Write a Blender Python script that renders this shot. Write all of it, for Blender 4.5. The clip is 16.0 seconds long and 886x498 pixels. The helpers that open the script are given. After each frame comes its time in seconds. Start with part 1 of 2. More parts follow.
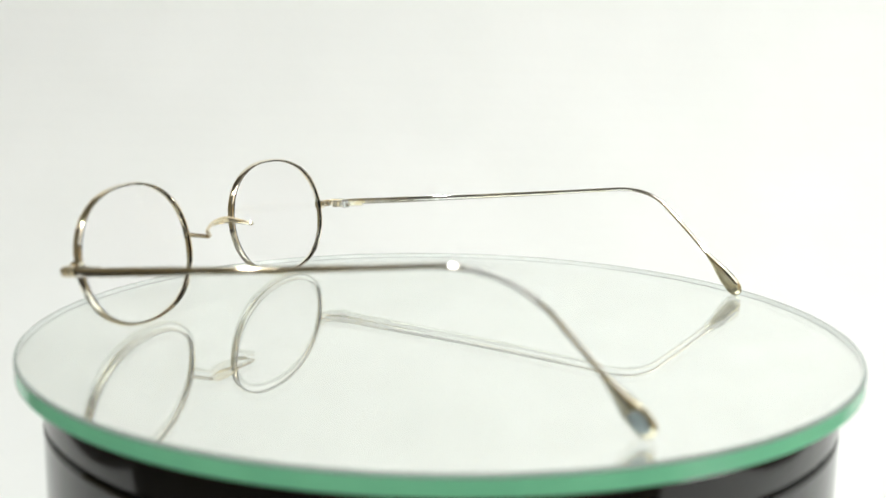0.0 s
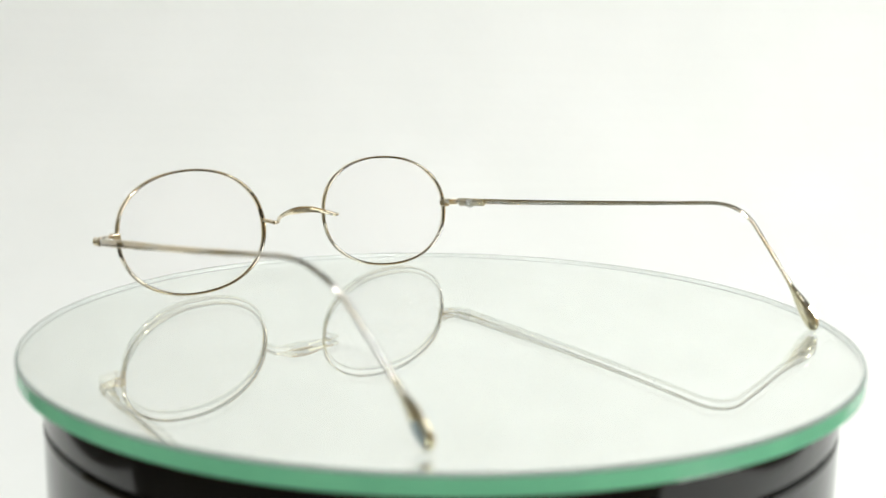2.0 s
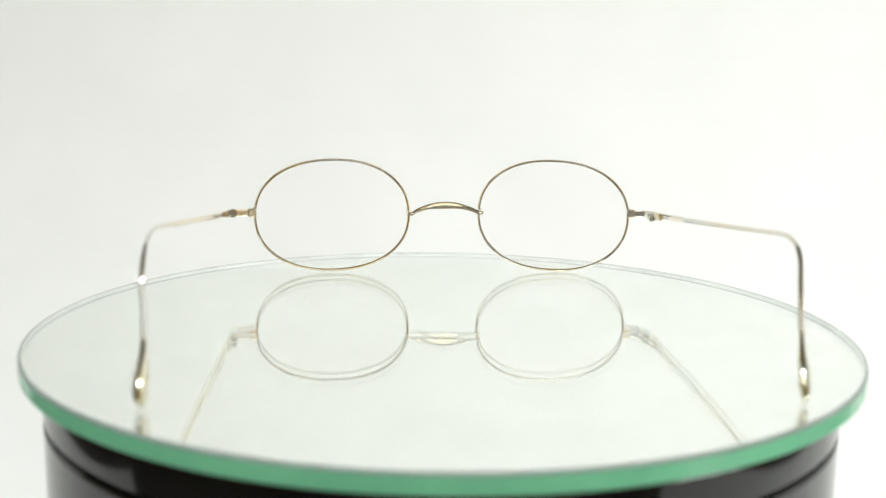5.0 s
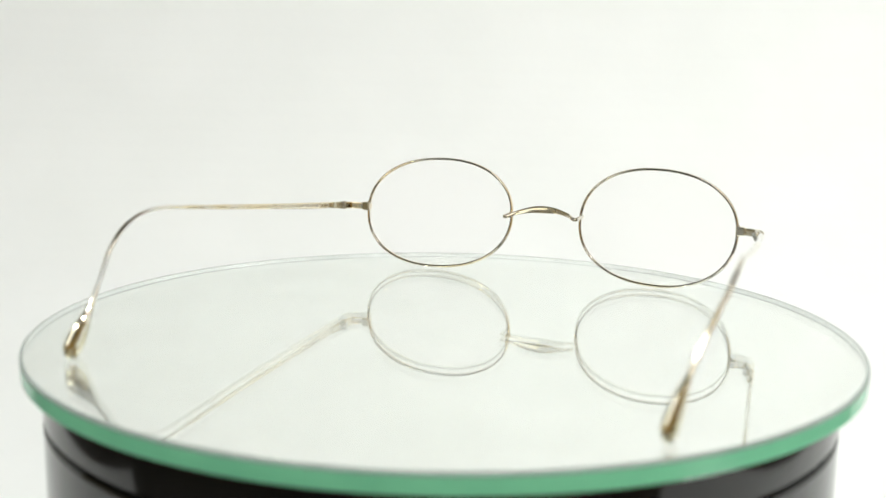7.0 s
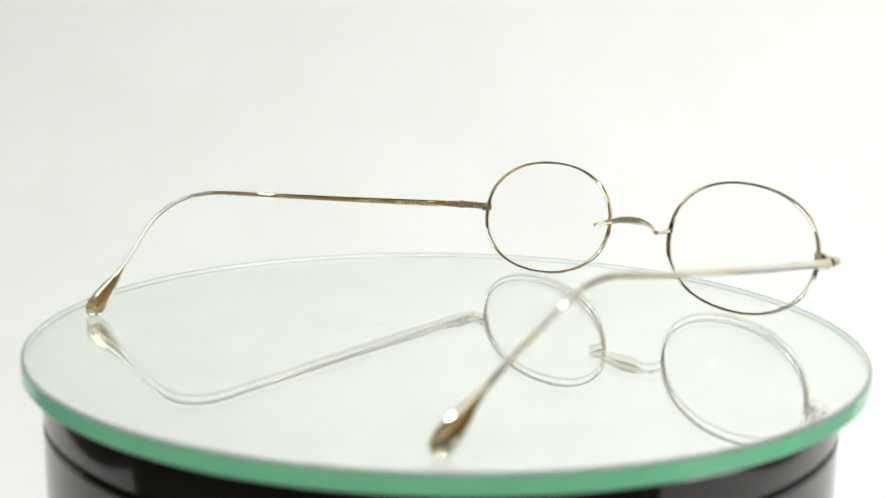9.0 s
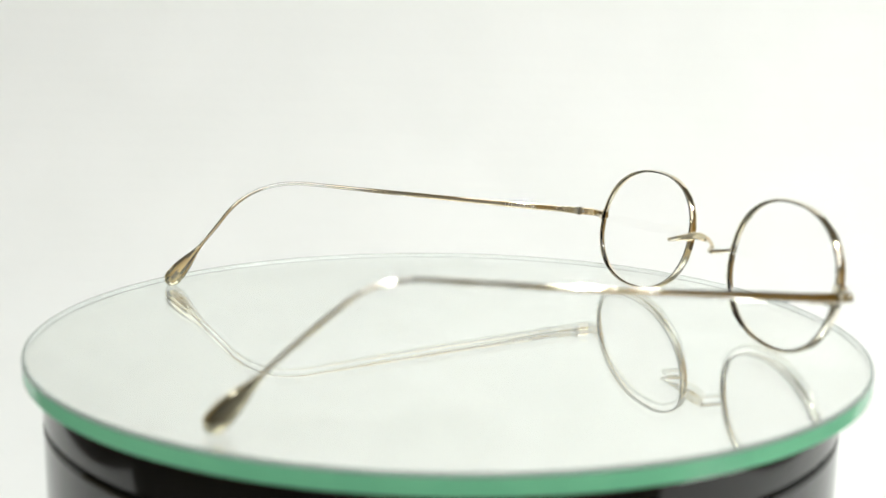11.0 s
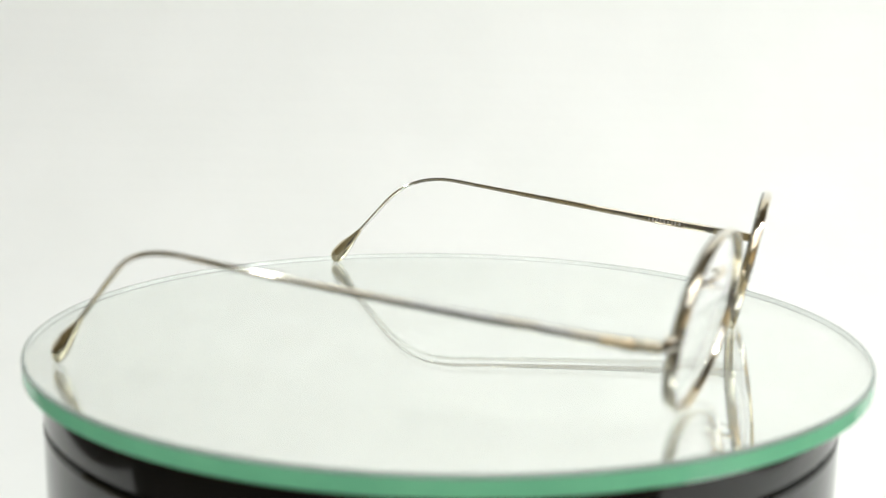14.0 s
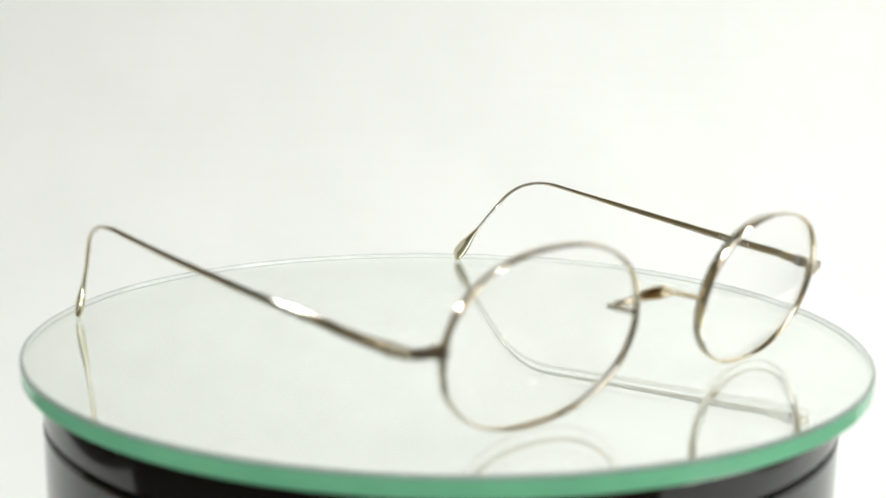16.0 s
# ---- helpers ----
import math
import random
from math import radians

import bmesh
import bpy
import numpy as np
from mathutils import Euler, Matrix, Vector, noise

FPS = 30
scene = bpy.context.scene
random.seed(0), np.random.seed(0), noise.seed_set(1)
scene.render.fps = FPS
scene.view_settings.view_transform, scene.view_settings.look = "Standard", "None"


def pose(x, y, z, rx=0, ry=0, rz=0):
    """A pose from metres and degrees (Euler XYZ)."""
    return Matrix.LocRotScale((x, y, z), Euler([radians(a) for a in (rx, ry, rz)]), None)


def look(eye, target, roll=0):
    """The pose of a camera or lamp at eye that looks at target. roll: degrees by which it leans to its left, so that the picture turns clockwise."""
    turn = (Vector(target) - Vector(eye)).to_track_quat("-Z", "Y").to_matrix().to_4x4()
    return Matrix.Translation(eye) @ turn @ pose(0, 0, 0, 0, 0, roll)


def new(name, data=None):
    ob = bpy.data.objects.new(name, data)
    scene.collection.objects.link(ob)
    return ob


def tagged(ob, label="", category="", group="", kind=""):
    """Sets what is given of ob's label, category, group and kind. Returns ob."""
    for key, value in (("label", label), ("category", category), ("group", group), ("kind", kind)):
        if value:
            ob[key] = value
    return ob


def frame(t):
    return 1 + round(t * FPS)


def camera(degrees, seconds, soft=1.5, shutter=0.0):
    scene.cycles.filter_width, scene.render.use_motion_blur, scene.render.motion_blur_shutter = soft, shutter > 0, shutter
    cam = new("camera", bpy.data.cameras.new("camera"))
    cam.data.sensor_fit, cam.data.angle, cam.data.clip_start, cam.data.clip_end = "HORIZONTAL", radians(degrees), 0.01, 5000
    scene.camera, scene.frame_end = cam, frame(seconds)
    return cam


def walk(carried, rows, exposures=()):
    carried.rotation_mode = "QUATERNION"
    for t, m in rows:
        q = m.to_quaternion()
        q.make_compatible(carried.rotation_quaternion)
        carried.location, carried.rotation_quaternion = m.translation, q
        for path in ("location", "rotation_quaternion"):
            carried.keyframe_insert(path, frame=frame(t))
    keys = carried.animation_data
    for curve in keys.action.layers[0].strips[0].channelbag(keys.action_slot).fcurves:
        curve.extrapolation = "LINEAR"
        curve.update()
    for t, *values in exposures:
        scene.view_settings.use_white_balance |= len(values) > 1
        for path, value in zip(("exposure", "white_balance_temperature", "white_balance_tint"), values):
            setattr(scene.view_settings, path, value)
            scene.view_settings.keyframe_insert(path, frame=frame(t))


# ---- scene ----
cam = camera(43.78, 16.0, 1.5)
EYE = Vector((0.0, -0.26839, 0.06680))
AIM = EYE + Vector((-0.00241, 0.98460, -0.17482))
walk(cam, [(0.0, look(EYE, AIM, 0.902)), (16.0, look(EYE, AIM, 0.902))])
# a small aperture, focused on the far half of the disc
cam.data.dof.use_dof = True
cam.data.dof.focus_distance = 0.338
cam.data.dof.aperture_fstop = 13.0

# ---- light ----
world = bpy.data.worlds.new("room_air")
scene.world = world
world.use_nodes = True
world.node_tree.nodes["Background"].inputs[0].default_value = (0.9, 0.95, 1.0, 1)
world.node_tree.nodes["Background"].inputs[1].default_value = 0.05


def area(name, eye, target, sx, sy, watts, colour=(1, 1, 1)):
    data = bpy.data.lights.new(name, "AREA")
    data.shape, data.size, data.size_y, data.energy, data.color = "ELLIPSE" if sx < 0.03 else "RECTANGLE", sx, sy, watts, colour
    ob = new(name, data)
    ob.matrix_world = look(eye, target)
    return ob


# a row of small round lamps over the turntable, an added one for the side panel, and spots at both sides
LAMP = (0.97, 1.0, 0.968)
for x, y, z, watts in ((-0.36, -0.18, 0.66, 0.24), (-0.16, -0.24, 0.66, 0.52), (-0.10, -0.18, 0.66, 0.52), (-0.05, -0.27, 0.66, 0.52), (0.03, -0.20, 0.66, 0.63),
                       (0.16, -0.24, 0.70, 0.80), (0.30, -0.16, 0.70, 0.88), (0.44, -0.22, 0.70, 0.93), (0.52, -0.12, 0.68, 0.92)):
    area("key_lamp", (x, y, z), (x + 0.03, y + 0.18, 0.0), 0.028, 0.028, watts, LAMP)
# added fill, only there to brighten the unseen right panel
area("key_lamp", (0.40, -0.06, 0.45), (0.62, 0.28, 0.00), 0.05, 0.04, 0.85, LAMP)
for x, y, z, watts in ((-0.50, -0.34, 0.42, 0.22), (-0.56, -0.16, 0.44, 0.22), (-0.58, 0.02, 0.44, 0.22), (0.58, -0.22, 0.44, 0.05), (0.62, -0.06, 0.42, 0.05)):
    area("spot_light", (x, y, z), (0.0, y * 0.3, 0.0), 0.014, 0.014, watts, LAMP)
# added fill that lightens the unseen room, so the metal reflects less black
area("room_fill", (0.3, -1.1, 1.6), (0.3, -1.1, 0.0), 2.2, 1.6, 19, (0.91, 0.96, 0.98))
# added fill on the tan wall, for warm reflections in the rims
area("wall_fill", (0.5, -1.3, -0.30), (0.2, -2.5, 0.90), 0.5, 0.3, 20, (0.91, 0.96, 0.98))


# ---- materials ----
def material(name, colour, rough=0.5, metal=0.0, **more):
    m = bpy.data.materials.new(name)
    m.use_nodes = True
    b = m.node_tree.nodes["Principled BSDF"]
    b.inputs["Base Color"].default_value = (*colour, 1)
    b.inputs["Roughness"].default_value = rough
    b.inputs["Metallic"].default_value = metal
    for key, value in more.items():
        b.inputs[key.replace("_", " ")].default_value = value
    return m


def mottle(m, second, scale, amount=1.0, low=0.4, high=0.6, bump=0.0, bump_scale=400.0, rough=None, detail=5.0, stretch=(1, 1, 1)):
    """A second colour in patches, a fine relief and uneven gloss."""
    nt = m.node_tree
    b = nt.nodes["Principled BSDF"]
    co = nt.nodes.new("ShaderNodeTexCoord")
    mp = nt.nodes.new("ShaderNodeMapping")
    mp.inputs["Scale"].default_value = stretch
    nt.links.new(co.outputs["Object"], mp.inputs["Vector"])
    n = nt.nodes.new("ShaderNodeTexNoise")
    n.inputs["Scale"].default_value, n.inputs["Detail"].default_value = scale, detail
    nt.links.new(mp.outputs[0], n.inputs["Vector"])
    r = nt.nodes.new("ShaderNodeMapRange")
    r.inputs["From Min"].default_value, r.inputs["From Max"].default_value = low, high
    r.inputs["To Max"].default_value = amount
    nt.links.new(n.outputs["Fac"], r.inputs["Value"])
    mix = nt.nodes.new("ShaderNodeMix")
    mix.data_type = "RGBA"
    mix.inputs["A"].default_value = b.inputs["Base Color"].default_value[:]
    mix.inputs["B"].default_value = (*second, 1)
    nt.links.new(r.outputs[0], mix.inputs["Factor"])
    nt.links.new(mix.outputs["Result"], b.inputs["Base Color"])
    fine = nt.nodes.new("ShaderNodeTexNoise")
    fine.inputs["Scale"].default_value, fine.inputs["Detail"].default_value = bump_scale, 4.0
    nt.links.new(mp.outputs[0], fine.inputs["Vector"])
    if bump:
        bp = nt.nodes.new("ShaderNodeBump")
        bp.inputs["Strength"].default_value, bp.inputs["Distance"].default_value = bump, 0.001
        nt.links.new(fine.outputs["Fac"], bp.inputs["Height"])
        nt.links.new(bp.outputs[0], b.inputs["Normal"])
    if rough:
        rr = nt.nodes.new("ShaderNodeMapRange")
        rr.inputs["From Min"].default_value, rr.inputs["From Max"].default_value = 0.35, 0.65
        rr.inputs["To Min"].default_value, rr.inputs["To Max"].default_value = rough
        nt.links.new(fine.outputs["Fac"], rr.inputs["Value"])
        nt.links.new(rr.outputs[0], b.inputs["Roughness"])
    return m


PAPER = mottle(material("white_paper", (0.80, 0.803, 0.79), 0.75), (0.775, 0.78, 0.765), 14.0, low=0.35, high=0.65, bump=0.2, bump_scale=160)
OLIVE_GREY = mottle(material("olive_grey_wall_paint", (0.22, 0.22, 0.205), 0.8), (0.19, 0.19, 0.175), 3.0, bump=0.2, bump_scale=90)
GREY_PLASTER = mottle(material("khaki_plaster", (0.62, 0.57, 0.40), 0.9), (0.58, 0.53, 0.37), 3.0, bump=0.2, bump_scale=90)
PLASTER = mottle(material("ochre_plaster", (0.66, 0.45, 0.17), 0.9), (0.62, 0.42, 0.15), 3.0, bump=0.2, bump_scale=90)
TAN_PLASTER = mottle(material("tan_plaster", (0.74, 0.60, 0.38), 0.9), (0.70, 0.56, 0.35), 3.0, bump=0.2, bump_scale=90)
CEILING = mottle(material("grey_ceiling_plaster", (0.34, 0.34, 0.32), 0.9), (0.31, 0.31, 0.29), 2.0, bump=0.2, bump_scale=90)
DARK_WOOD = mottle(material("dark_table_wood", (0.042, 0.035, 0.029), 0.4), (0.024, 0.020, 0.017), 8.0, bump=0.2, bump_scale=80, stretch=(8, 1, 1))
WOOD = mottle(material("brown_floorboard", (0.36, 0.26, 0.17), 0.45), (0.27, 0.19, 0.12), 6.0, bump=0.2, bump_scale=60, stretch=(1, 8, 1))
METAL = mottle(material("worn_gold_filled_metal", (0.87, 0.82, 0.72), 0.10, 1.0), (0.83, 0.69, 0.46), 55.0, 0.85, 0.42, 0.60,
               bump=0.008, bump_scale=300, rough=(0.04, 0.10))
TEMPLE_METAL = mottle(material("gold_filled_temple_metal", (0.83, 0.81, 0.77), 0.14, 1.0), (0.82, 0.69, 0.46), 40.0, 0.8, 0.42, 0.60,
                      bump=0.010, bump_scale=240, rough=(0.04, 0.10))
PEARL = mottle(material("bare_grey_base_metal", (0.34, 0.41, 0.43), 0.35, 0.7), (0.25, 0.30, 0.31), 500.0, bump=0.1, bump_scale=900)
TIP_METAL = mottle(material("rubbed_gold_tip_metal", (0.80, 0.73, 0.54), 0.16, 1.0), (0.80, 0.78, 0.72), 130.0, 0.7, 0.5, 0.66,
                   bump=0.02, bump_scale=380, rough=(0.04, 0.12), detail=2.0)
LEAF_METAL = mottle(material("pale_brass_leaf", (0.83, 0.79, 0.66), 0.2, 1.0), (0.72, 0.62, 0.42), 300.0, bump=0.05, bump_scale=900)
STEEL = material("screw_steel", (0.62, 0.61, 0.58), 0.22, 1.0)
STAMP = material("stamped_mark", (0.40, 0.38, 0.35), 0.5, 0.6)
EDGE = mottle(material("ground_green_glass_edge", (0.265, 0.77, 0.465), 0.12, IOR=1.5), (0.235, 0.71, 0.43), 60.0, bump=0.03, bump_scale=500)
INNER = mottle(material("ground_glass_from_inside", (0.54, 0.56, 0.545), 0.4), (0.50, 0.52, 0.505), 90.0)
# near-black colour in place of the internal reflection seen at the bevel
BEVEL_REFLECTION = material("dark_bevel_reflection", (0.03, 0.035, 0.035), 0.35)
CHAMFER = material("polished_glass_chamfer", (0.24, 0.29, 0.265), 0.1, IOR=1.5)
BLACK = mottle(material("black_gloss_plastic", (0.010, 0.0102, 0.010), 0.06), (0.014, 0.0142, 0.0138), 30.0, bump=0.004, bump_scale=60,
               rough=(0.04, 0.08))
SILVER = material("mirror_silvering", (0.99, 0.995, 0.99), 0.0, 1.0)


def glass(name, colour, ior, rough=0.0, dust=0.0):
    """Clear glass, with an uneven pale veil mixed in where asked, which imitates glare."""
    m = bpy.data.materials.new(name)
    m.use_nodes = True
    nt = m.node_tree
    nt.nodes.clear()
    g = nt.nodes.new("ShaderNodeBsdfGlass")
    g.inputs["Color"].default_value, g.inputs["Roughness"].default_value, g.inputs["IOR"].default_value = (*colour, 1), rough, ior
    o = nt.nodes.new("ShaderNodeOutputMaterial")
    nt.links.new(g.outputs[0], o.inputs["Surface"])
    # white diffuse share that washes out the reflections as glare does
    if dust:
        d = nt.nodes.new("ShaderNodeBsdfDiffuse")
        d.inputs["Color"].default_value = (0.85, 0.87, 0.82, 1)
        co = nt.nodes.new("ShaderNodeTexCoord")
        n = nt.nodes.new("ShaderNodeTexNoise")
        n.inputs["Scale"].default_value, n.inputs["Detail"].default_value = 45.0, 6.0
        nt.links.new(co.outputs["Object"], n.inputs["Vector"])
        k = nt.nodes.new("ShaderNodeMapRange")
        k.inputs["From Min"].default_value, k.inputs["From Max"].default_value = 0.3, 0.7
        k.inputs["To Min"].default_value, k.inputs["To Max"].default_value = dust * 0.7, dust * 1.3
        nt.links.new(n.outputs["Fac"], k.inputs["Value"])
        mix = nt.nodes.new("ShaderNodeMixShader")
        nt.links.new(k.outputs[0], mix.inputs[0])
        nt.links.new(g.outputs[0], mix.inputs[1])
        nt.links.new(d.outputs[0], mix.inputs[2])
        nt.links.new(mix.outputs[0], o.inputs["Surface"])
    return m


# the plate's veil puts glare over the mirror image into its colour
PLATE_GLASS = glass("float_glass", (0.989, 1.0, 0.991), 1.5, dust=0.10)
LENS_GLASS = glass("clear_lens_glass", (0.998, 0.9955, 0.9965), 1.18)


# ---- building helpers ----
Z = Vector((0, 0, 1))


def link_mesh(name, bm, mat, smooth=True):
    bmesh.ops.recalc_face_normals(bm, faces=bm.faces)
    data = bpy.data.meshes.new(name)
    for f in bm.faces:
        f.smooth = smooth and not f.tag
    bm.to_mesh(data)
    bm.free()
    data.materials.append(mat)
    return new(name, data)


def part(name, bm, mat, parent, label="", smooth=True):
    ob = link_mesh(name, bm, mat, smooth)
    ob.parent = parent
    return tagged(ob, label)


def thing(name, label, category, kind=""):
    return tagged(new(name), label, category, kind=kind)


def tube(bm, rings, closed=False):
    """Skin over a row of rings; flat caps where it does not close on itself."""
    made = [[bm.verts.new(p) for p in ring] for ring in rings]
    n = len(made[0])
    for a, b in zip(made, made[1:] + (made[:1] if closed else [])):
        for i in range(n):
            bm.faces.new((a[i], a[(i + 1) % n], b[(i + 1) % n], b[i]))
    if not closed:
        for ring, turn in ((made[0], -1), (made[-1], 1)):
            f = bm.faces.new(ring[::turn])
            f.tag = True
            for e in f.edges:
                e.smooth = False
    return bm


def section(centre, a, b, ha, hb, power=2.0, n=14):
    """A rounded cross-section, half sizes ha along a and hb along b; a higher power is squarer."""
    ring = []
    for i in range(n):
        t = 2 * math.pi * (i + 0.5) / n
        c, s = math.cos(t), math.sin(t)
        ring.append(centre + a * ha * math.copysign(abs(c) ** (2 / power), c) + b * hb * math.copysign(abs(s) ** (2 / power), s))
    return ring


def lathe(bm, profile, n=160, cx=0.0, cy=0.0, close=False):
    rings = []
    for i in range(n):
        t = 2 * math.pi * i / n
        rings.append([Vector((cx + r * math.cos(t), cy + r * math.sin(t), z)) for r, z in profile])
    made = [[bm.verts.new(p) for p in ring] for ring in rings]
    m = len(profile)
    for a, b in zip(made, made[1:] + made[:1]):
        for j in range(m if close else m - 1):
            k = (j + 1) % m
            bm.faces.new((a[j], b[j], b[k], a[k]))
    return made


def block(bm, m, size, bevel=0.0):
    made = bmesh.ops.create_cube(bm, size=1.0, matrix=m @ Matrix.Diagonal((*size, 1)))
    if bevel:
        edges = {e for v in made["verts"] for e in v.link_edges}
        bmesh.ops.bevel(bm, geom=list(edges), offset=bevel, segments=2, profile=0.5, affect="EDGES")
    return bm


def axes(origin, x, z):
    """A frame at origin with its x along x and its z near z."""
    x = x.normalized()
    y = z.cross(x).normalized()
    z = x.cross(y)
    return Matrix.Translation(origin) @ Matrix((x, y, z)).transposed().to_4x4()


# ---- the room ----
def slab(name, lo, hi, mat, label, category):
    bm = bmesh.new()
    lo, hi = Vector(lo), Vector(hi)
    block(bm, Matrix.Translation((lo + hi) / 2), hi - lo)
    return tagged(link_mesh(name, bm, mat, False), label, category, kind="structure")


TABLE_TOP = -0.135
slab("floor", (-2.3, -2.6, -0.98), (2.3, 1.8, -0.88), WOOD, "brown wooden floor of the room", "floor")
slab("ceiling", (-2.3, -2.6, 1.62), (2.3, 1.8, 1.72), CEILING, "plain grey ceiling of the room", "ceiling")
# unseen walls, coloured by the tones that the metal should reflect
slab("wall_north", (-2.3, 1.7, -0.88), (2.3, 1.8, 1.62), PLASTER, "plain ochre wall behind the backdrop", "wall")
slab("wall_south", (-0.9, -2.6, 0.34), (2.3, -2.5, 1.62), TAN_PLASTER, "plain tan wall facing the table", "wall")
# two darker wall parts added to darken reflections in rims and temples
slab("wall_south_dark_side", (-2.3, -2.6, 0.34), (-0.903, -2.5, 1.62), OLIVE_GREY, "unseen olive-grey stretch of wall added for the metal to reflect", "wall")
slab("wall_south_dark_lower", (-2.3, -2.6, -0.88), (2.3, -2.495, 0.336), OLIVE_GREY, "unseen olive-grey lower wall added for the metal to reflect", "wall")
slab("wall_west", (-2.3, -2.5, -0.88), (-2.2, 1.7, 1.62), GREY_PLASTER, "plain khaki side wall of the room", "wall")
slab("wall_east", (2.2, -2.5, -0.88), (2.3, 1.7, 1.62), PLASTER, "plain ochre side wall of the room", "wall")


PAPER_LEFT, PAPER_RIGHT = -0.388, 0.40


def backdrop():
    """A white sheet that lies on the table under the drum and sweeps up behind it."""
    bm = bmesh.new()
    line = [(0.0, 0.0)] * 13
    for i in range(1, 49):
        a = math.pi / 2 * i / 48
        line.append((0.14 + 0.34 * math.sin(a), 0.34 * (1 - math.cos(a))))
    line.append((0.48, 0.95))
    rings = []
    for x in np.linspace(PAPER_LEFT, PAPER_RIGHT, 36):
        up, low = [], []
        for k, (y, z) in enumerate(line):
            if k < 13:
                # the front edge is cut a little askew
                front = -0.17 - 0.24 * x
                y = front + (0.14 - front) * k / 12
            w = 0.0012 * noise.noise(Vector((x * 4, (y + z) * 4, 0.4)))
            wave = 0.003 * noise.noise(Vector((x * 2, y * 2.5, 2.1)))
            up.append(Vector((x + wave, y - w, TABLE_TOP + z + (w if k > 13 else 0))))
            low.append(Vector((x + wave, y + 0.003, TABLE_TOP + z - 0.003)))
        rings.append(up + low[::-1])
    tube(bm, rings)
    return tagged(link_mesh("backdrop", bm, PAPER), "seamless white paper sheet sweeping up behind the turntable", "backdrop", kind="structure")


def reflector_panel(name, a, b, label):
    """A plain white upright panel on the table, an unseen reflector added beside the set, from a to b on the plan."""
    bm = bmesh.new()
    a, b = Vector((*a, 0)), Vector((*b, 0))
    block(bm, axes((a + b) / 2 + Z * (TABLE_TOP + 0.26), b - a, Z), ((b - a).length, 0.006, 0.515), 0.001)
    return tagged(link_mesh(name, bm, PAPER, False), label, "wall", kind="structure")


def table():
    t = thing("table", "dark wooden table under the white paper sheet", "table")
    bm = bmesh.new()
    block(bm, Matrix.Translation((0, -0.05, TABLE_TOP - 0.0205)), (1.5, 1.0, 0.034), 0.004)
    part("tabletop", bm, DARK_WOOD, t, smooth=False)
    for sx in (-1, 1):
        for y in (-0.50, 0.40):
            bm = bmesh.new()
            block(bm, Matrix.Translation((sx * 0.70, y, (-0.88 + TABLE_TOP - 0.039) / 2)), (0.06, 0.06, 0.88 + TABLE_TOP - 0.039), 0.004)
            part("leg", bm, DARK_WOOD, t, smooth=False)
    return t


backdrop()
table()
# added out of view, to give the temples something white to reflect
reflector_panel("right_reflector", (0.75, 0.08), (0.42, 0.50), "unseen white reflector panel added beside the paper sheet")
reflector_panel("left_reflector", (-0.62, 0.20), (-0.42, 0.50), "unseen white reflector panel added beside the paper sheet")


# ---- the turntable ----
THICK = 0.0043
BASE_R = 0.0948
BASE_X = -0.0005


def turntable_base():
    t = thing("turntable_base", "glossy black round turntable drum with a groove, on white paper", "turntable")
    g = -0.0147
    bm = bmesh.new()
    lathe(bm, [(0.0, -THICK - 0.0006), (BASE_R - 0.0012, -THICK - 0.0006), (BASE_R - 0.0003, -THICK - 0.0010), (BASE_R, -THICK - 0.0018),
               (BASE_R, g + 0.0007), (BASE_R - 0.0003, g + 0.0002), (BASE_R - 0.0010, g), (0.0, g)], 480, BASE_X)
    bmesh.ops.remove_doubles(bm, verts=bm.verts, dist=1e-6)
    part("turning_plate", bm, BLACK, t)
    bm = bmesh.new()
    lathe(bm, [(0.0, g - 0.0002), (BASE_R - 0.0022, g - 0.0002), (BASE_R - 0.0022, g - 0.0010), (BASE_R - 0.0006, g - 0.0010), (BASE_R, g - 0.0016),
               (BASE_R, -0.0600), (BASE_R + 0.0006, -0.0620), (BASE_R + 0.0006, TABLE_TOP + 0.004), (BASE_R - 0.001, TABLE_TOP + 0.001), (0.0, TABLE_TOP + 0.001)], 480, BASE_X)
    bmesh.ops.remove_doubles(bm, verts=bm.verts, dist=1e-6)
    part("drum", bm, BLACK, t)
    return t


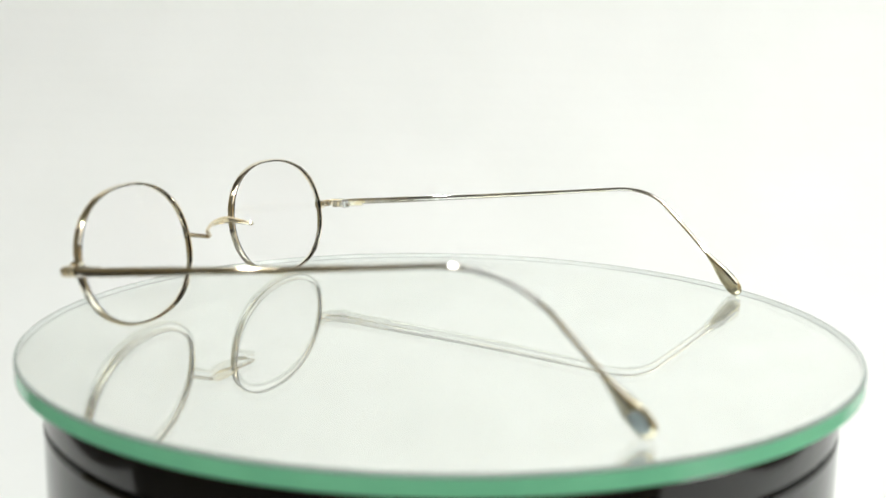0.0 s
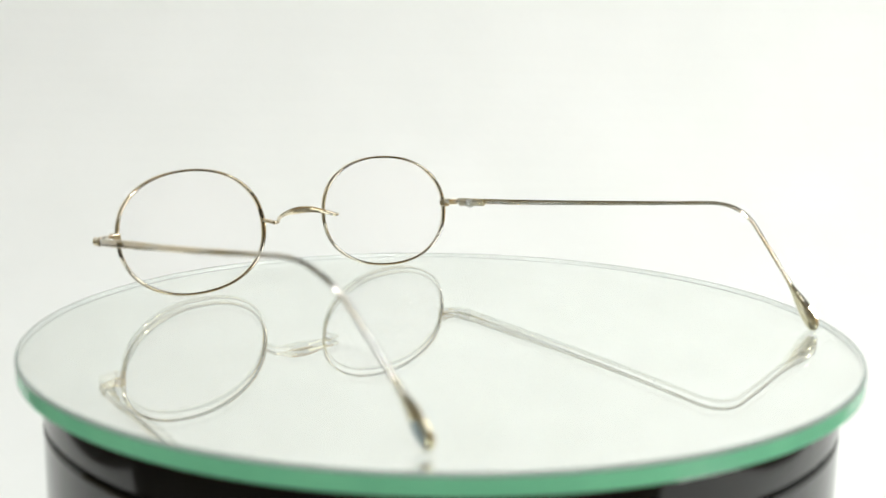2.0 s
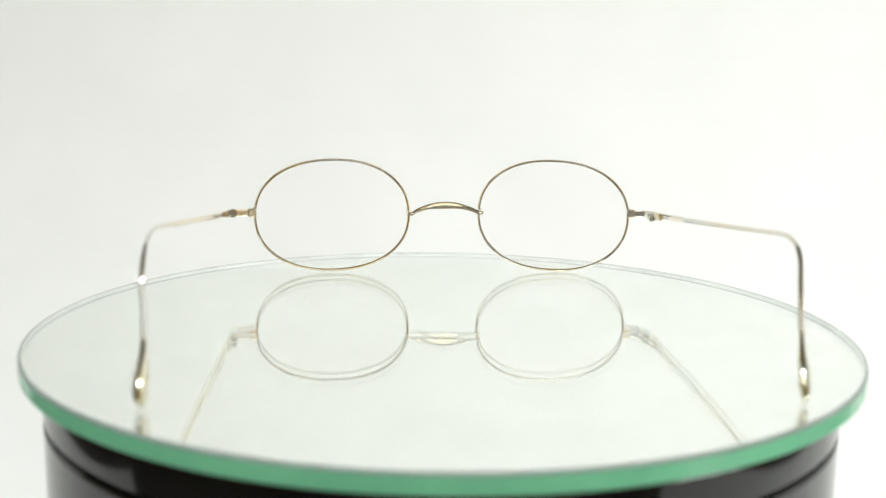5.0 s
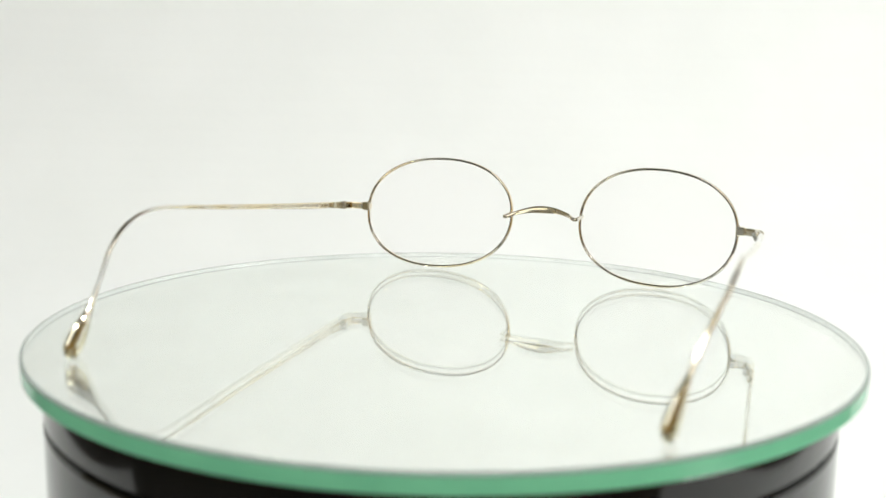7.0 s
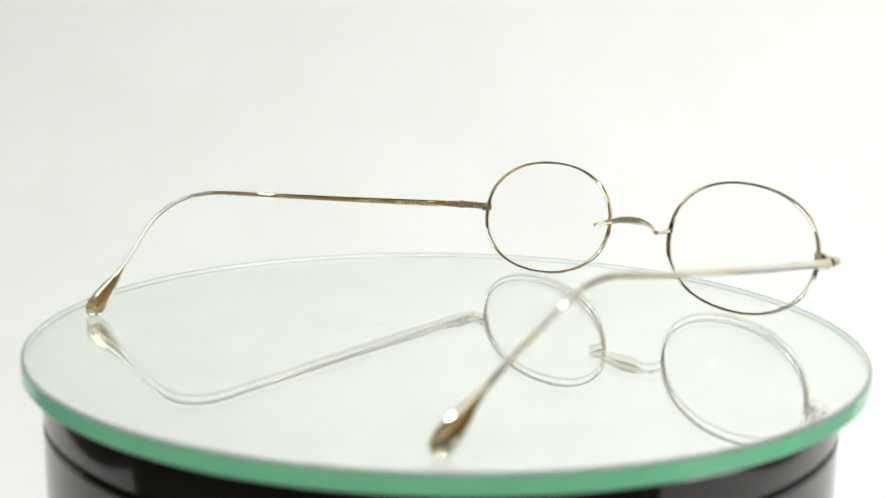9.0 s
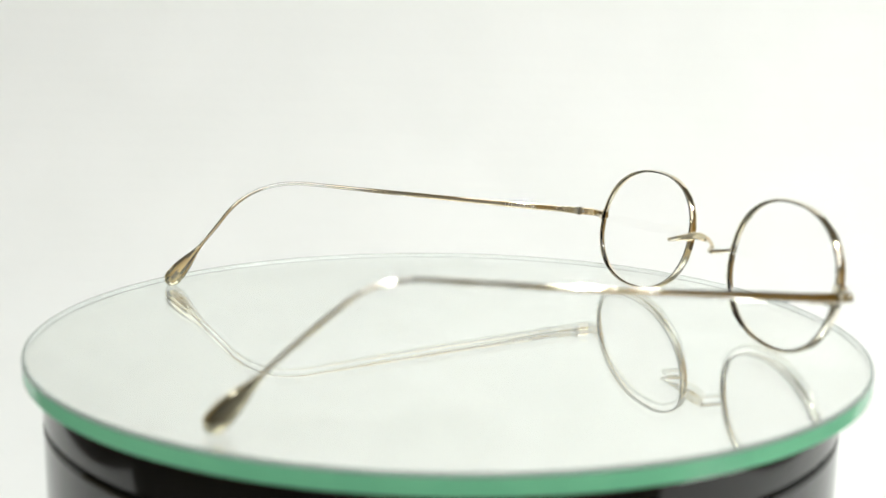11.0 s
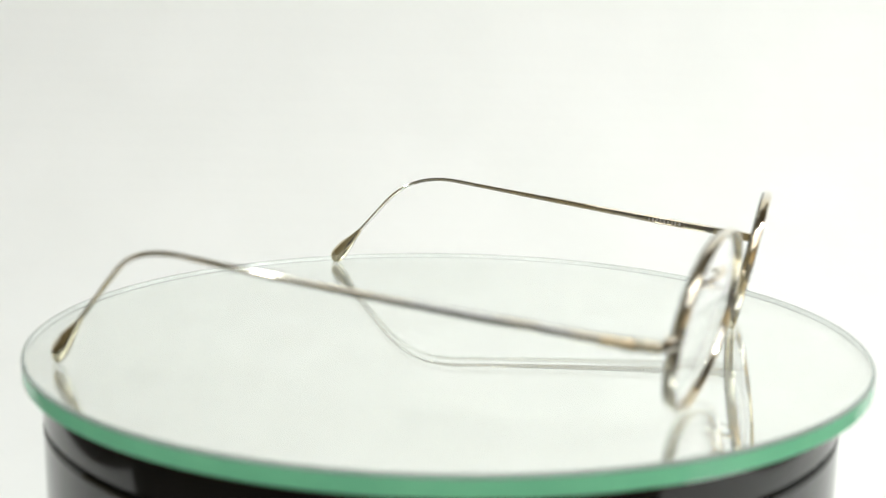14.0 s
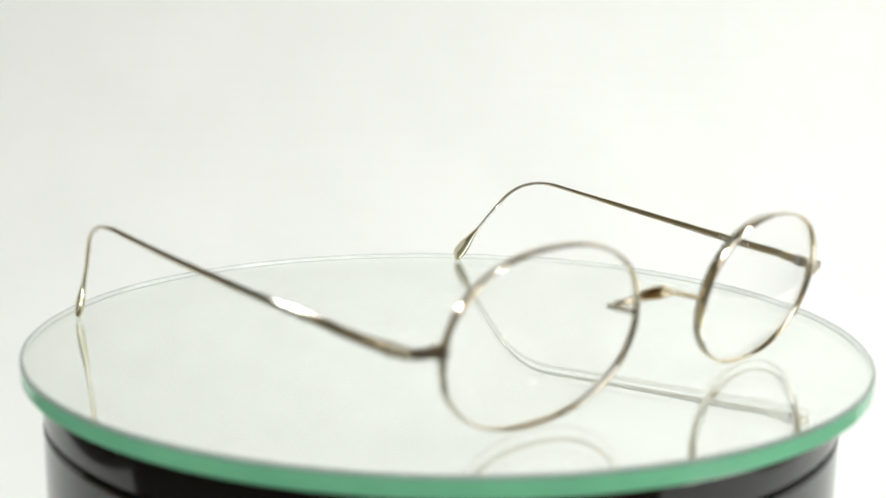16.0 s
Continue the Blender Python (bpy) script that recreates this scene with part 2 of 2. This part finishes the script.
def mirror_disc():
    """Float glass with silvering beneath, a little off the turning axis."""
    t = thing("mirror_disc", "round mirrored glass plate with a green ground edge, on the drum", "glass plate")
    cx, cy, r = -0.00034, 0.00082, 0.1
    n = 256
    bm = bmesh.new()
    ring = [bm.verts.new((cx + (r - 0.0007) * math.cos(2 * math.pi * i / n), cy + (r - 0.0007) * math.sin(2 * math.pi * i / n), 0)) for i in range(n)]
    bm.faces.new(ring)
    ob = part("glass_plate", bm, PLATE_GLASS, t, "clear glass with a faint green cast", smooth=False)
    ob.visible_shadow = False
    bm = bmesh.new()
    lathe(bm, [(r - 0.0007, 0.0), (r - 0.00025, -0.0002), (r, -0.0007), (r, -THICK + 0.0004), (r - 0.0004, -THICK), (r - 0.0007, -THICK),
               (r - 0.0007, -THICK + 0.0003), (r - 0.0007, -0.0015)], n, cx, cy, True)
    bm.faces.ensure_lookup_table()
    # slot 3: inner stripes that carry the bevel's dark reflection as colour
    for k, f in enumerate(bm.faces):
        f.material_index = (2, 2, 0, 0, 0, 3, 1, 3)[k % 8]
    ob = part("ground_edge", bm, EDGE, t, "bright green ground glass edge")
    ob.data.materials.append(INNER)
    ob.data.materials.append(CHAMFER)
    ob.data.materials.append(BEVEL_REFLECTION)
    bm = bmesh.new()
    lathe(bm, [(0.0, -THICK), (r - 0.0008, -THICK), (r - 0.0008, -THICK - 0.0003), (0.0, -THICK - 0.0003)], n, cx, cy)
    bmesh.ops.remove_doubles(bm, verts=bm.verts, dist=1e-7)
    part("silvering", bm, SILVER, t, "silver mirror coating under the glass", smooth=False)
    return t


# ---- the eyeglasses ----
S = 0.1
RIMS = ((Vector((-0.3844, 0.6517, 0.1742)) * S, Vector((0.2300, 0.0494, 0.0059)) * S, Vector((-0.0119, 0.0313, 0.1658)) * S),
        (Vector((0.2946, 0.7421, 0.1748)) * S, Vector((0.2327, 0.0147, -0.0103)) * S, Vector((0.0062, 0.0265, 0.1675)) * S))
# temple: hinge, corner, tip, then the length of the bend on both sides of the corner, and the slight bow of both stretches
ARMS = (((-0.6774, 0.5843, 0.1821), (-0.6048, -0.4638, 0.2984), (-0.5366, -0.7162, 0.0075), 0.1560, 0.1323, (-0.0054, 0.0012, -0.0022), (0.0050, 0.0028, 0.0005)),
        ((0.5868, 0.7499, 0.1843), (0.7894, -0.2572, 0.2853), (0.7469, -0.5441, 0.0085), 0.0995, 0.0817, (0.0135, 0.0004, -0.0034), (-0.0045, -0.0023, 0.0053)))


def oval(t):
    """A point of the rims' oval, a little squarer than an ellipse."""
    c, s = math.cos(t), math.sin(t)
    return math.copysign(abs(c) ** (2 / 2.2), c), math.copysign(abs(s) ** (2 / 2.2), s)


BACK = Vector((0.116, -0.993, 0.0))


def rim_mesh(c, u, v):
    bm = bmesh.new()
    nrm = u.cross(v).normalized()
    rings = []
    n = 120
    for i in range(n):
        t = 2 * math.pi * (i + 0.5) / n
        x, y = oval(t)
        p = c + u * x + v * y
        out = (u * (math.copysign(abs(x) ** 1.2, x) / u.length ** 2) + v * (math.copysign(abs(y) ** 1.2, y) / v.length ** 2)).normalized()
        rings.append(section(p, out, nrm, 0.00043, 0.00100, 2.05, 20))
    return tube(bm, rings, True)


def lens_mesh(c, u, v):
    """A shallow meniscus with a bevelled rim."""
    bm = bmesh.new()
    nrm = u.cross(v).normalized()
    front = nrm if nrm.dot(BACK) < 0 else -nrm
    n, m = 96, 26
    sides = []
    for half in (0.00065, -0.00065):
        rows = []
        for j in range(1, m + 1):
            s = j / m
            bulge = 0.0016 * (0.55 - s * s) + half
            rows.append([bm.verts.new(c + (u * oval(2 * math.pi * (i + 0.5) / n)[0] + v * oval(2 * math.pi * (i + 0.5) / n)[1]) * s + front * bulge) for i in range(n)])
        mid = bm.verts.new(c + front * (0.0016 * 0.55 + half))
        for i in range(n):
            bm.faces.new((mid, rows[0][i], rows[0][(i + 1) % n]))
        for a, b in zip(rows, rows[1:]):
            for i in range(n):
                bm.faces.new((a[i], b[i], b[(i + 1) % n], a[(i + 1) % n]))
        sides.append(rows[-1])
    for i in range(n):
        f = bm.faces.new((sides[0][i], sides[1][i], sides[1][(i + 1) % n], sides[0][(i + 1) % n]))
        f.tag = True
        for e in f.edges:
            if e.verts[0] in sides[0] and e.verts[1] in sides[0] or e.verts[0] in sides[1] and e.verts[1] in sides[1]:
                e.smooth = False
    return bm


def arm_line(arm):
    p0, c, t = (Vector(q) * S for q in arm[:3])
    s1, s2, bow1, bow2 = arm[3] * S, arm[4] * S, Vector(arm[5]) * S, Vector(arm[6]) * S
    bulge = Vector((math.copysign(0.0007, p0.x), 0, 0))
    a, b = c + (p0 - c).normalized() * s1, c + (t - c).normalized() * s2
    line = []
    for i in range(28):
        k = i / 28
        line.append(p0.lerp(a, k) + bow1 * 4 * k * (1 - k) + bulge * math.sin(math.pi * min(k / 0.22, 1.0)))
    for i in range(24):
        k = i / 24
        line.append(a * (1 - k) ** 2 + c * 2 * k * (1 - k) + b * k * k)
    for i in range(41):
        k = i / 40
        line.append(b.lerp(t, k) + bow2 * 4 * k * (1 - k))
    return line


def blend(x, points):
    for (x0, y0), (x1, y1) in zip(points, points[1:]):
        if x <= x1:
            k = max(0.0, (x - x0) / (x1 - x0))
            k = k * k * (3 - 2 * k)
            return y0 + (y1 - y0) * k
    return points[-1][1]


def arm_frames(line, outward):
    """Along the line: the place, the two axes across it and the way left to the tip."""
    left = [0.0]
    for a, b in zip(line[::-1], line[-2::-1]):
        left.append(left[-1] + (a - b).length)
    left = left[::-1]
    made = []
    for i, p in enumerate(line):
        tangent = (line[min(i + 1, len(line) - 1)] - line[max(i - 1, 0)]).normalized()
        side = (outward - tangent * outward.dot(tangent)).normalized()
        made.append((p, side.cross(tangent).normalized(), side, left[i]))
    return made


def frame_at(frames, g):
    """The same at a way g from the corner."""
    left = frames[0][3] - g
    for f0, f1 in zip(frames, frames[1:]):
        if f1[3] <= left:
            k = (f0[3] - left) / (f0[3] - f1[3])
            return f0[0].lerp(f1[0], k), f0[1].lerp(f1[1], k).normalized(), f0[2].lerp(f1[2], k).normalized(), left
    return frames[-1]


def arm_sizes(left, total):
    """Half height and half thickness: a flat strip, a wire round the bend, a drop-shaped end."""
    g = total - left
    high = blend(g, [(0.0, 0.00105), (0.02, 0.00100), (0.055, 0.00076), (0.085, 0.00060), (0.105, 0.00055), (total, 0.00054)])
    thick = blend(g, [(0.0, 0.00048), (0.03, 0.00058), (0.09, 0.00058), (total, 0.00054)])
    high = high if left > 0.0150 else blend(left, [(0.0, 0.00240), (0.0040, 0.00236), (0.0150, 0.00054)])
    thick = thick if left > 0.0150 else blend(left, [(0.0, 0.00112), (0.0042, 0.00116), (0.0150, 0.00054)])
    return high, thick


def eyeglasses():
    t = thing("eyeglasses", "oval gold-filled wire spectacles with clear lenses, standing open on the mirror", "eyeglasses")
    for (c, u, v), arm, sign in zip(RIMS, ARMS, (-1, 1)):
        part("rim", rim_mesh(c, u, v), METAL, t, "oval worn gold metal rim")
        ob = part("lens", lens_mesh(c, u, v), LENS_GLASS, t, "clear oval glass lens")
        ob.visible_shadow = False
        corner = Vector(arm[0]) * S
        outer = c + u * sign * 1.012
        outer.z = corner.z
        line = arm_line(arm)
        along = (line[3] - line[0]).normalized()
        reach = corner - outer
        way = reach.normalized()
        # end piece: a short flat bar out from the rim to the corner
        bm = bmesh.new()
        rings = []
        for k in range(9):
            s = k / 8
            p = outer - way * 0.0006 + (reach - way * 0.0002) * s - along * 0.0006 * (1 - s * s)
            rings.append(section(p, Z, BACK, 0.00108, 0.00058, 4.0, 16))
        tube(bm, rings)
        end = part("end_piece", bm, METAL, t, "flat end piece soldered to the rim")
        bm = bmesh.new()
        block(bm, axes(outer + way * 0.0005, BACK, Z), (0.0022, 0.0024, 0.0027), 0.0003)
        part("closing_block", bm, METAL, end)
        for dz in (-0.0014, 0.0014):
            bm = bmesh.new()
            bmesh.ops.create_cone(bm, cap_ends=True, segments=16, radius1=0.00055, radius2=0.00048, depth=0.0004,
                                  matrix=Matrix.Translation(outer - way * 0.0002 + Z * dz))
            part("screw", bm, STEEL, end)
        # temple
        # one temple is twisted a little, its outer face turned up
        outward = Vector((sign, 0.05, -0.08 if sign < 0 else 0.45)).normalized()
        frames = arm_frames(line, outward)
        total = frames[0][3]
        shaft, drop = [], []
        for p, up, side, left in [frame_at(frames, 0.0046)] + [f for f in frames if total - f[3] > 0.0052]:
            if left >= 0.0115:
                high, thick = arm_sizes(max(left, 0.0134), total)
                shaft.append(section(p, up, side, high, thick, blend(total - left, [(0, 3.0 if sign < 0 else 2.0), (0.06, 2.4 if sign < 0 else 2.0), (0.09, 2.1), (total, 2.0)]), 16))
        bm = bmesh.new()
        tube(bm, shaft)
        # the end piece goes on round the corner, as far as the joint
        bm2 = bmesh.new()
        wrap = []
        for k in range(8):
            p, up, side, left = frame_at(frames, 0.0043 * k / 7)
            wrap.append(section(p + side * 0.0001, up, side, 0.00112, 0.00072, 2.3, 16))
        tube(bm2, wrap)
        part("corner_wrap", bm2, LEAF_METAL, end, "pale brass corner of the end piece")
        for g in (0.0012, 0.0033):
            p, up, side, left = frame_at(frames, g)
            bm2 = bmesh.new()
            bmesh.ops.create_uvsphere(bm2, u_segments=14, v_segments=8, radius=0.00062, matrix=Matrix.Translation(p + side * 0.00062))
            part("rivet", bm2, LEAF_METAL, end)
        # hinge on the inner face: a leaf on both sides of three knuckles on a pin
        hinge = None
        for g, size in ((0.0024, (0.0038, 0.0009, 0.0022)), (0.0081, (0.0052, 0.0008, 0.0021))):
            p, up, side, left = frame_at(frames, g)
            run = side.cross(up)
            bm2 = bmesh.new()
            block(bm2, axes(p - side * (0.00046 + size[1] / 2), run, up), size, 0.0002)
            if hinge is None:
                hinge = part("hinge", bm2, METAL, t, "small three-knuckle hinge with a steel pin", smooth=False)
            else:
                part("hinge_leaf", bm2, LEAF_METAL, hinge, "pale brass hinge leaf", smooth=False)
        p, up, side, left = frame_at(frames, 0.0049)
        run = side.cross(up)
        axis = p - side * 0.00125
        for k, dz in enumerate((-0.00082, 0.0, 0.00082)):
            bm2 = bmesh.new()
            m = axes(axis + up * dz, run, up)
            bmesh.ops.create_cone(bm2, cap_ends=True, segments=20, radius1=0.00088, radius2=0.00088, depth=0.00072, matrix=m)
            block(bm2, m @ Matrix.Translation((0.0007 if k == 1 else -0.0007, 0, 0)), (0.0016, 0.0012, 0.00070), 0.00008)
            part("knuckle", bm2, STEEL, hinge, smooth=False)
        bm2 = bmesh.new()
        bmesh.ops.create_cone(bm2, cap_ends=True, segments=14, radius1=0.0005, radius2=0.0005, depth=0.0026, matrix=axes(axis, run, up))
        part("hinge_pin", bm2, STEEL, hinge)
        temple = part("temple", bm, TEMPLE_METAL, t, "long flat temple thinning to wire round the ear bend")
        for k in range(25):
            s = k / 24
            left = 0.0134 * (1 - s) ** 1.25
            near = min(frames, key=lambda f: abs(f[3] - left))
            way2 = (frames[-1][0] - frames[-6][0]).normalized()
            p = near[0] + way2 * (near[3] - left + 0.0006 * s * s)
            high, thick = arm_sizes(left, total)
            cap = math.sqrt(max(0.0, 1 - max(0.0, 1 - left / 0.0027) ** 2))
            drop.append(section(p, near[1], near[2], max(high * cap, 0.00006), max(thick * cap, 0.00004), 2.3, 16))
        bm = bmesh.new()
        tube(bm, drop)
        part("temple_tip", bm, TIP_METAL, temple, "drop-shaped rubbed gold tip")
        if sign < 0:
            # an oval patch on the drop's outer face where the gold is rubbed off
            near = min(frames, key=lambda f: abs(f[3] - 0.0030))
            run = near[1].cross(near[2])
            bm = bmesh.new()
            bmesh.ops.create_uvsphere(bm, u_segments=20, v_segments=10, radius=1.0,
                                      matrix=Matrix.Translation(near[0] + near[2] * 0.00099) @ Matrix((run, near[1], near[2])).transposed().to_4x4() @ Matrix.Diagonal((0.0027, 0.00165, 0.00026, 1)))
            part("worn_patch", bm, PEARL, temple, "rubbed oval patch of bluish grey base metal")
        # a row of small stamped strokes inside the temple, too fine to read
        rng = random.Random(7 + sign)
        g, last = (0.0205, 0.0300) if sign < 0 else (0.0125, 0.0180)
        while g < last:
            near = min(frames, key=lambda f: abs(total - f[3] - g))
            run = near[1].cross(near[2])
            high, thick = arm_sizes(near[3], total)
            bm = bmesh.new()
            at = near[0] + run * (near[3] - (total - g)) * (1 if run.dot(along) > 0 else -1) - near[2] * (thick + 0.00001)
            block(bm, axes(at, along, near[1]), (rng.uniform(0.00025, 0.0006), 0.00006, rng.uniform(0.0007, 0.0010)))
            part("stamp_mark", bm, STAMP, temple, smooth=False)
            g += 0.0011
    # saddle bridge: stems run back from both rims, the strap arches up and forward between them
    a = RIMS[0][0] + RIMS[0][1] * 0.995
    b = RIMS[1][0] - RIMS[1][1] * 0.985
    a.z, b.z = 0.0184, 0.0189
    stem = 0.0066
    pa, pb = a + BACK * stem, b + BACK * stem
    bridge = None
    for p, q, name in ((a, pa, "bridge_stem"), (b, pb, "bridge_stem")):
        bm = bmesh.new()
        rings = [section(p.lerp(q, k / 10), Z, (q - p).normalized().cross(Z), 0.00058 + 0.00016 * (k < 2), 0.00058 + 0.00016 * (k < 2), 2.2, 12) for k in range(11)]
        tube(bm, rings)
        if bridge is None:
            bm2 = bmesh.new()
            rows = []
            ctrl = [pa, pa + Vector((0.0010, 0.0, 0.0001)), pa.lerp(pb, 0.14) - BACK * 0.0020 + Z * 0.0009, pa.lerp(pb, 0.32) - BACK * 0.0033 + Z * 0.0018,
                    pa.lerp(pb, 0.5) - BACK * 0.0036 + Z * 0.0020, pa.lerp(pb, 0.68) - BACK * 0.0033 + Z * 0.0018,
                    pa.lerp(pb, 0.86) - BACK * 0.0020 + Z * 0.0009, pb - Vector((0.0010, 0.0, -0.0001)), pb]
            pts = []
            for i in range(len(ctrl) - 1):
                q0, q1, q2, q3 = ctrl[max(i - 1, 0)], ctrl[i], ctrl[i + 1], ctrl[min(i + 2, len(ctrl) - 1)]
                for j in range(6):
                    k = j / 6
                    pts.append(0.5 * ((2 * q1) + (q2 - q0) * k + (2 * q0 - 5 * q1 + 4 * q2 - q3) * k * k + (3 * q1 - q0 - 3 * q2 + q3) * k ** 3))
            pts.append(ctrl[-1])
            for i, pt in enumerate(pts):
                s = i / (len(pts) - 1)
                tan = (pts[min(i + 1, len(pts) - 1)] - pts[max(i - 1, 0)]).normalized()
                wide = 0.00054 + 0.00092 * math.exp(-((s - 0.5) / 0.20) ** 2)
                thin = 0.00056 - 0.00014 * math.exp(-((s - 0.5) / 0.25) ** 2)
                flat = (BACK * 0.6 + Z * 0.8)
                across = (flat - tan * flat.dot(tan)).normalized()
                rows.append(section(pt, across, tan.cross(across), wide, thin, 2.3, 12))
            tube(bm2, rows)
            bridge = part("bridge", bm2, METAL, t, "arched gold saddle bridge, flattened on top")
        part(name, bm, METAL, bridge)
    return t


def dust_speck():
    """One irregular crumb on the paper."""
    t = thing("dust_speck", "tiny dark speck of dust lying on the white paper", "dust")
    bm = bmesh.new()
    bmesh.ops.create_icosphere(bm, subdivisions=2, radius=1.0, matrix=Matrix.Translation((-0.1924, 0.2089, -0.1280)) @ Matrix.Diagonal((0.0007, 0.0004, 0.0003, 1)))
    rng = random.Random(3)
    for v in bm.verts:
        v.co += Vector((rng.uniform(-1, 1), rng.uniform(-1, 1), rng.uniform(-1, 1))) * 0.00008
    part("crumb", bm, DARK_WOOD, t)


turntable_base()
dust_speck()
disc = mirror_disc()
spectacles = eyeglasses()


def motions():
    """The disc and the eyeglasses on it turn clockwise together, at an even rate."""
    for ob in (disc, spectacles):
        rows = []
        for i in range(33):
            t = i / 2
            rows.append((t, pose(0, 0, 0, 0, 0, START - RATE * t - 0.0032 * t * t)))
        walk(ob, rows)


START, RATE = 61.333, 12.861
motions()
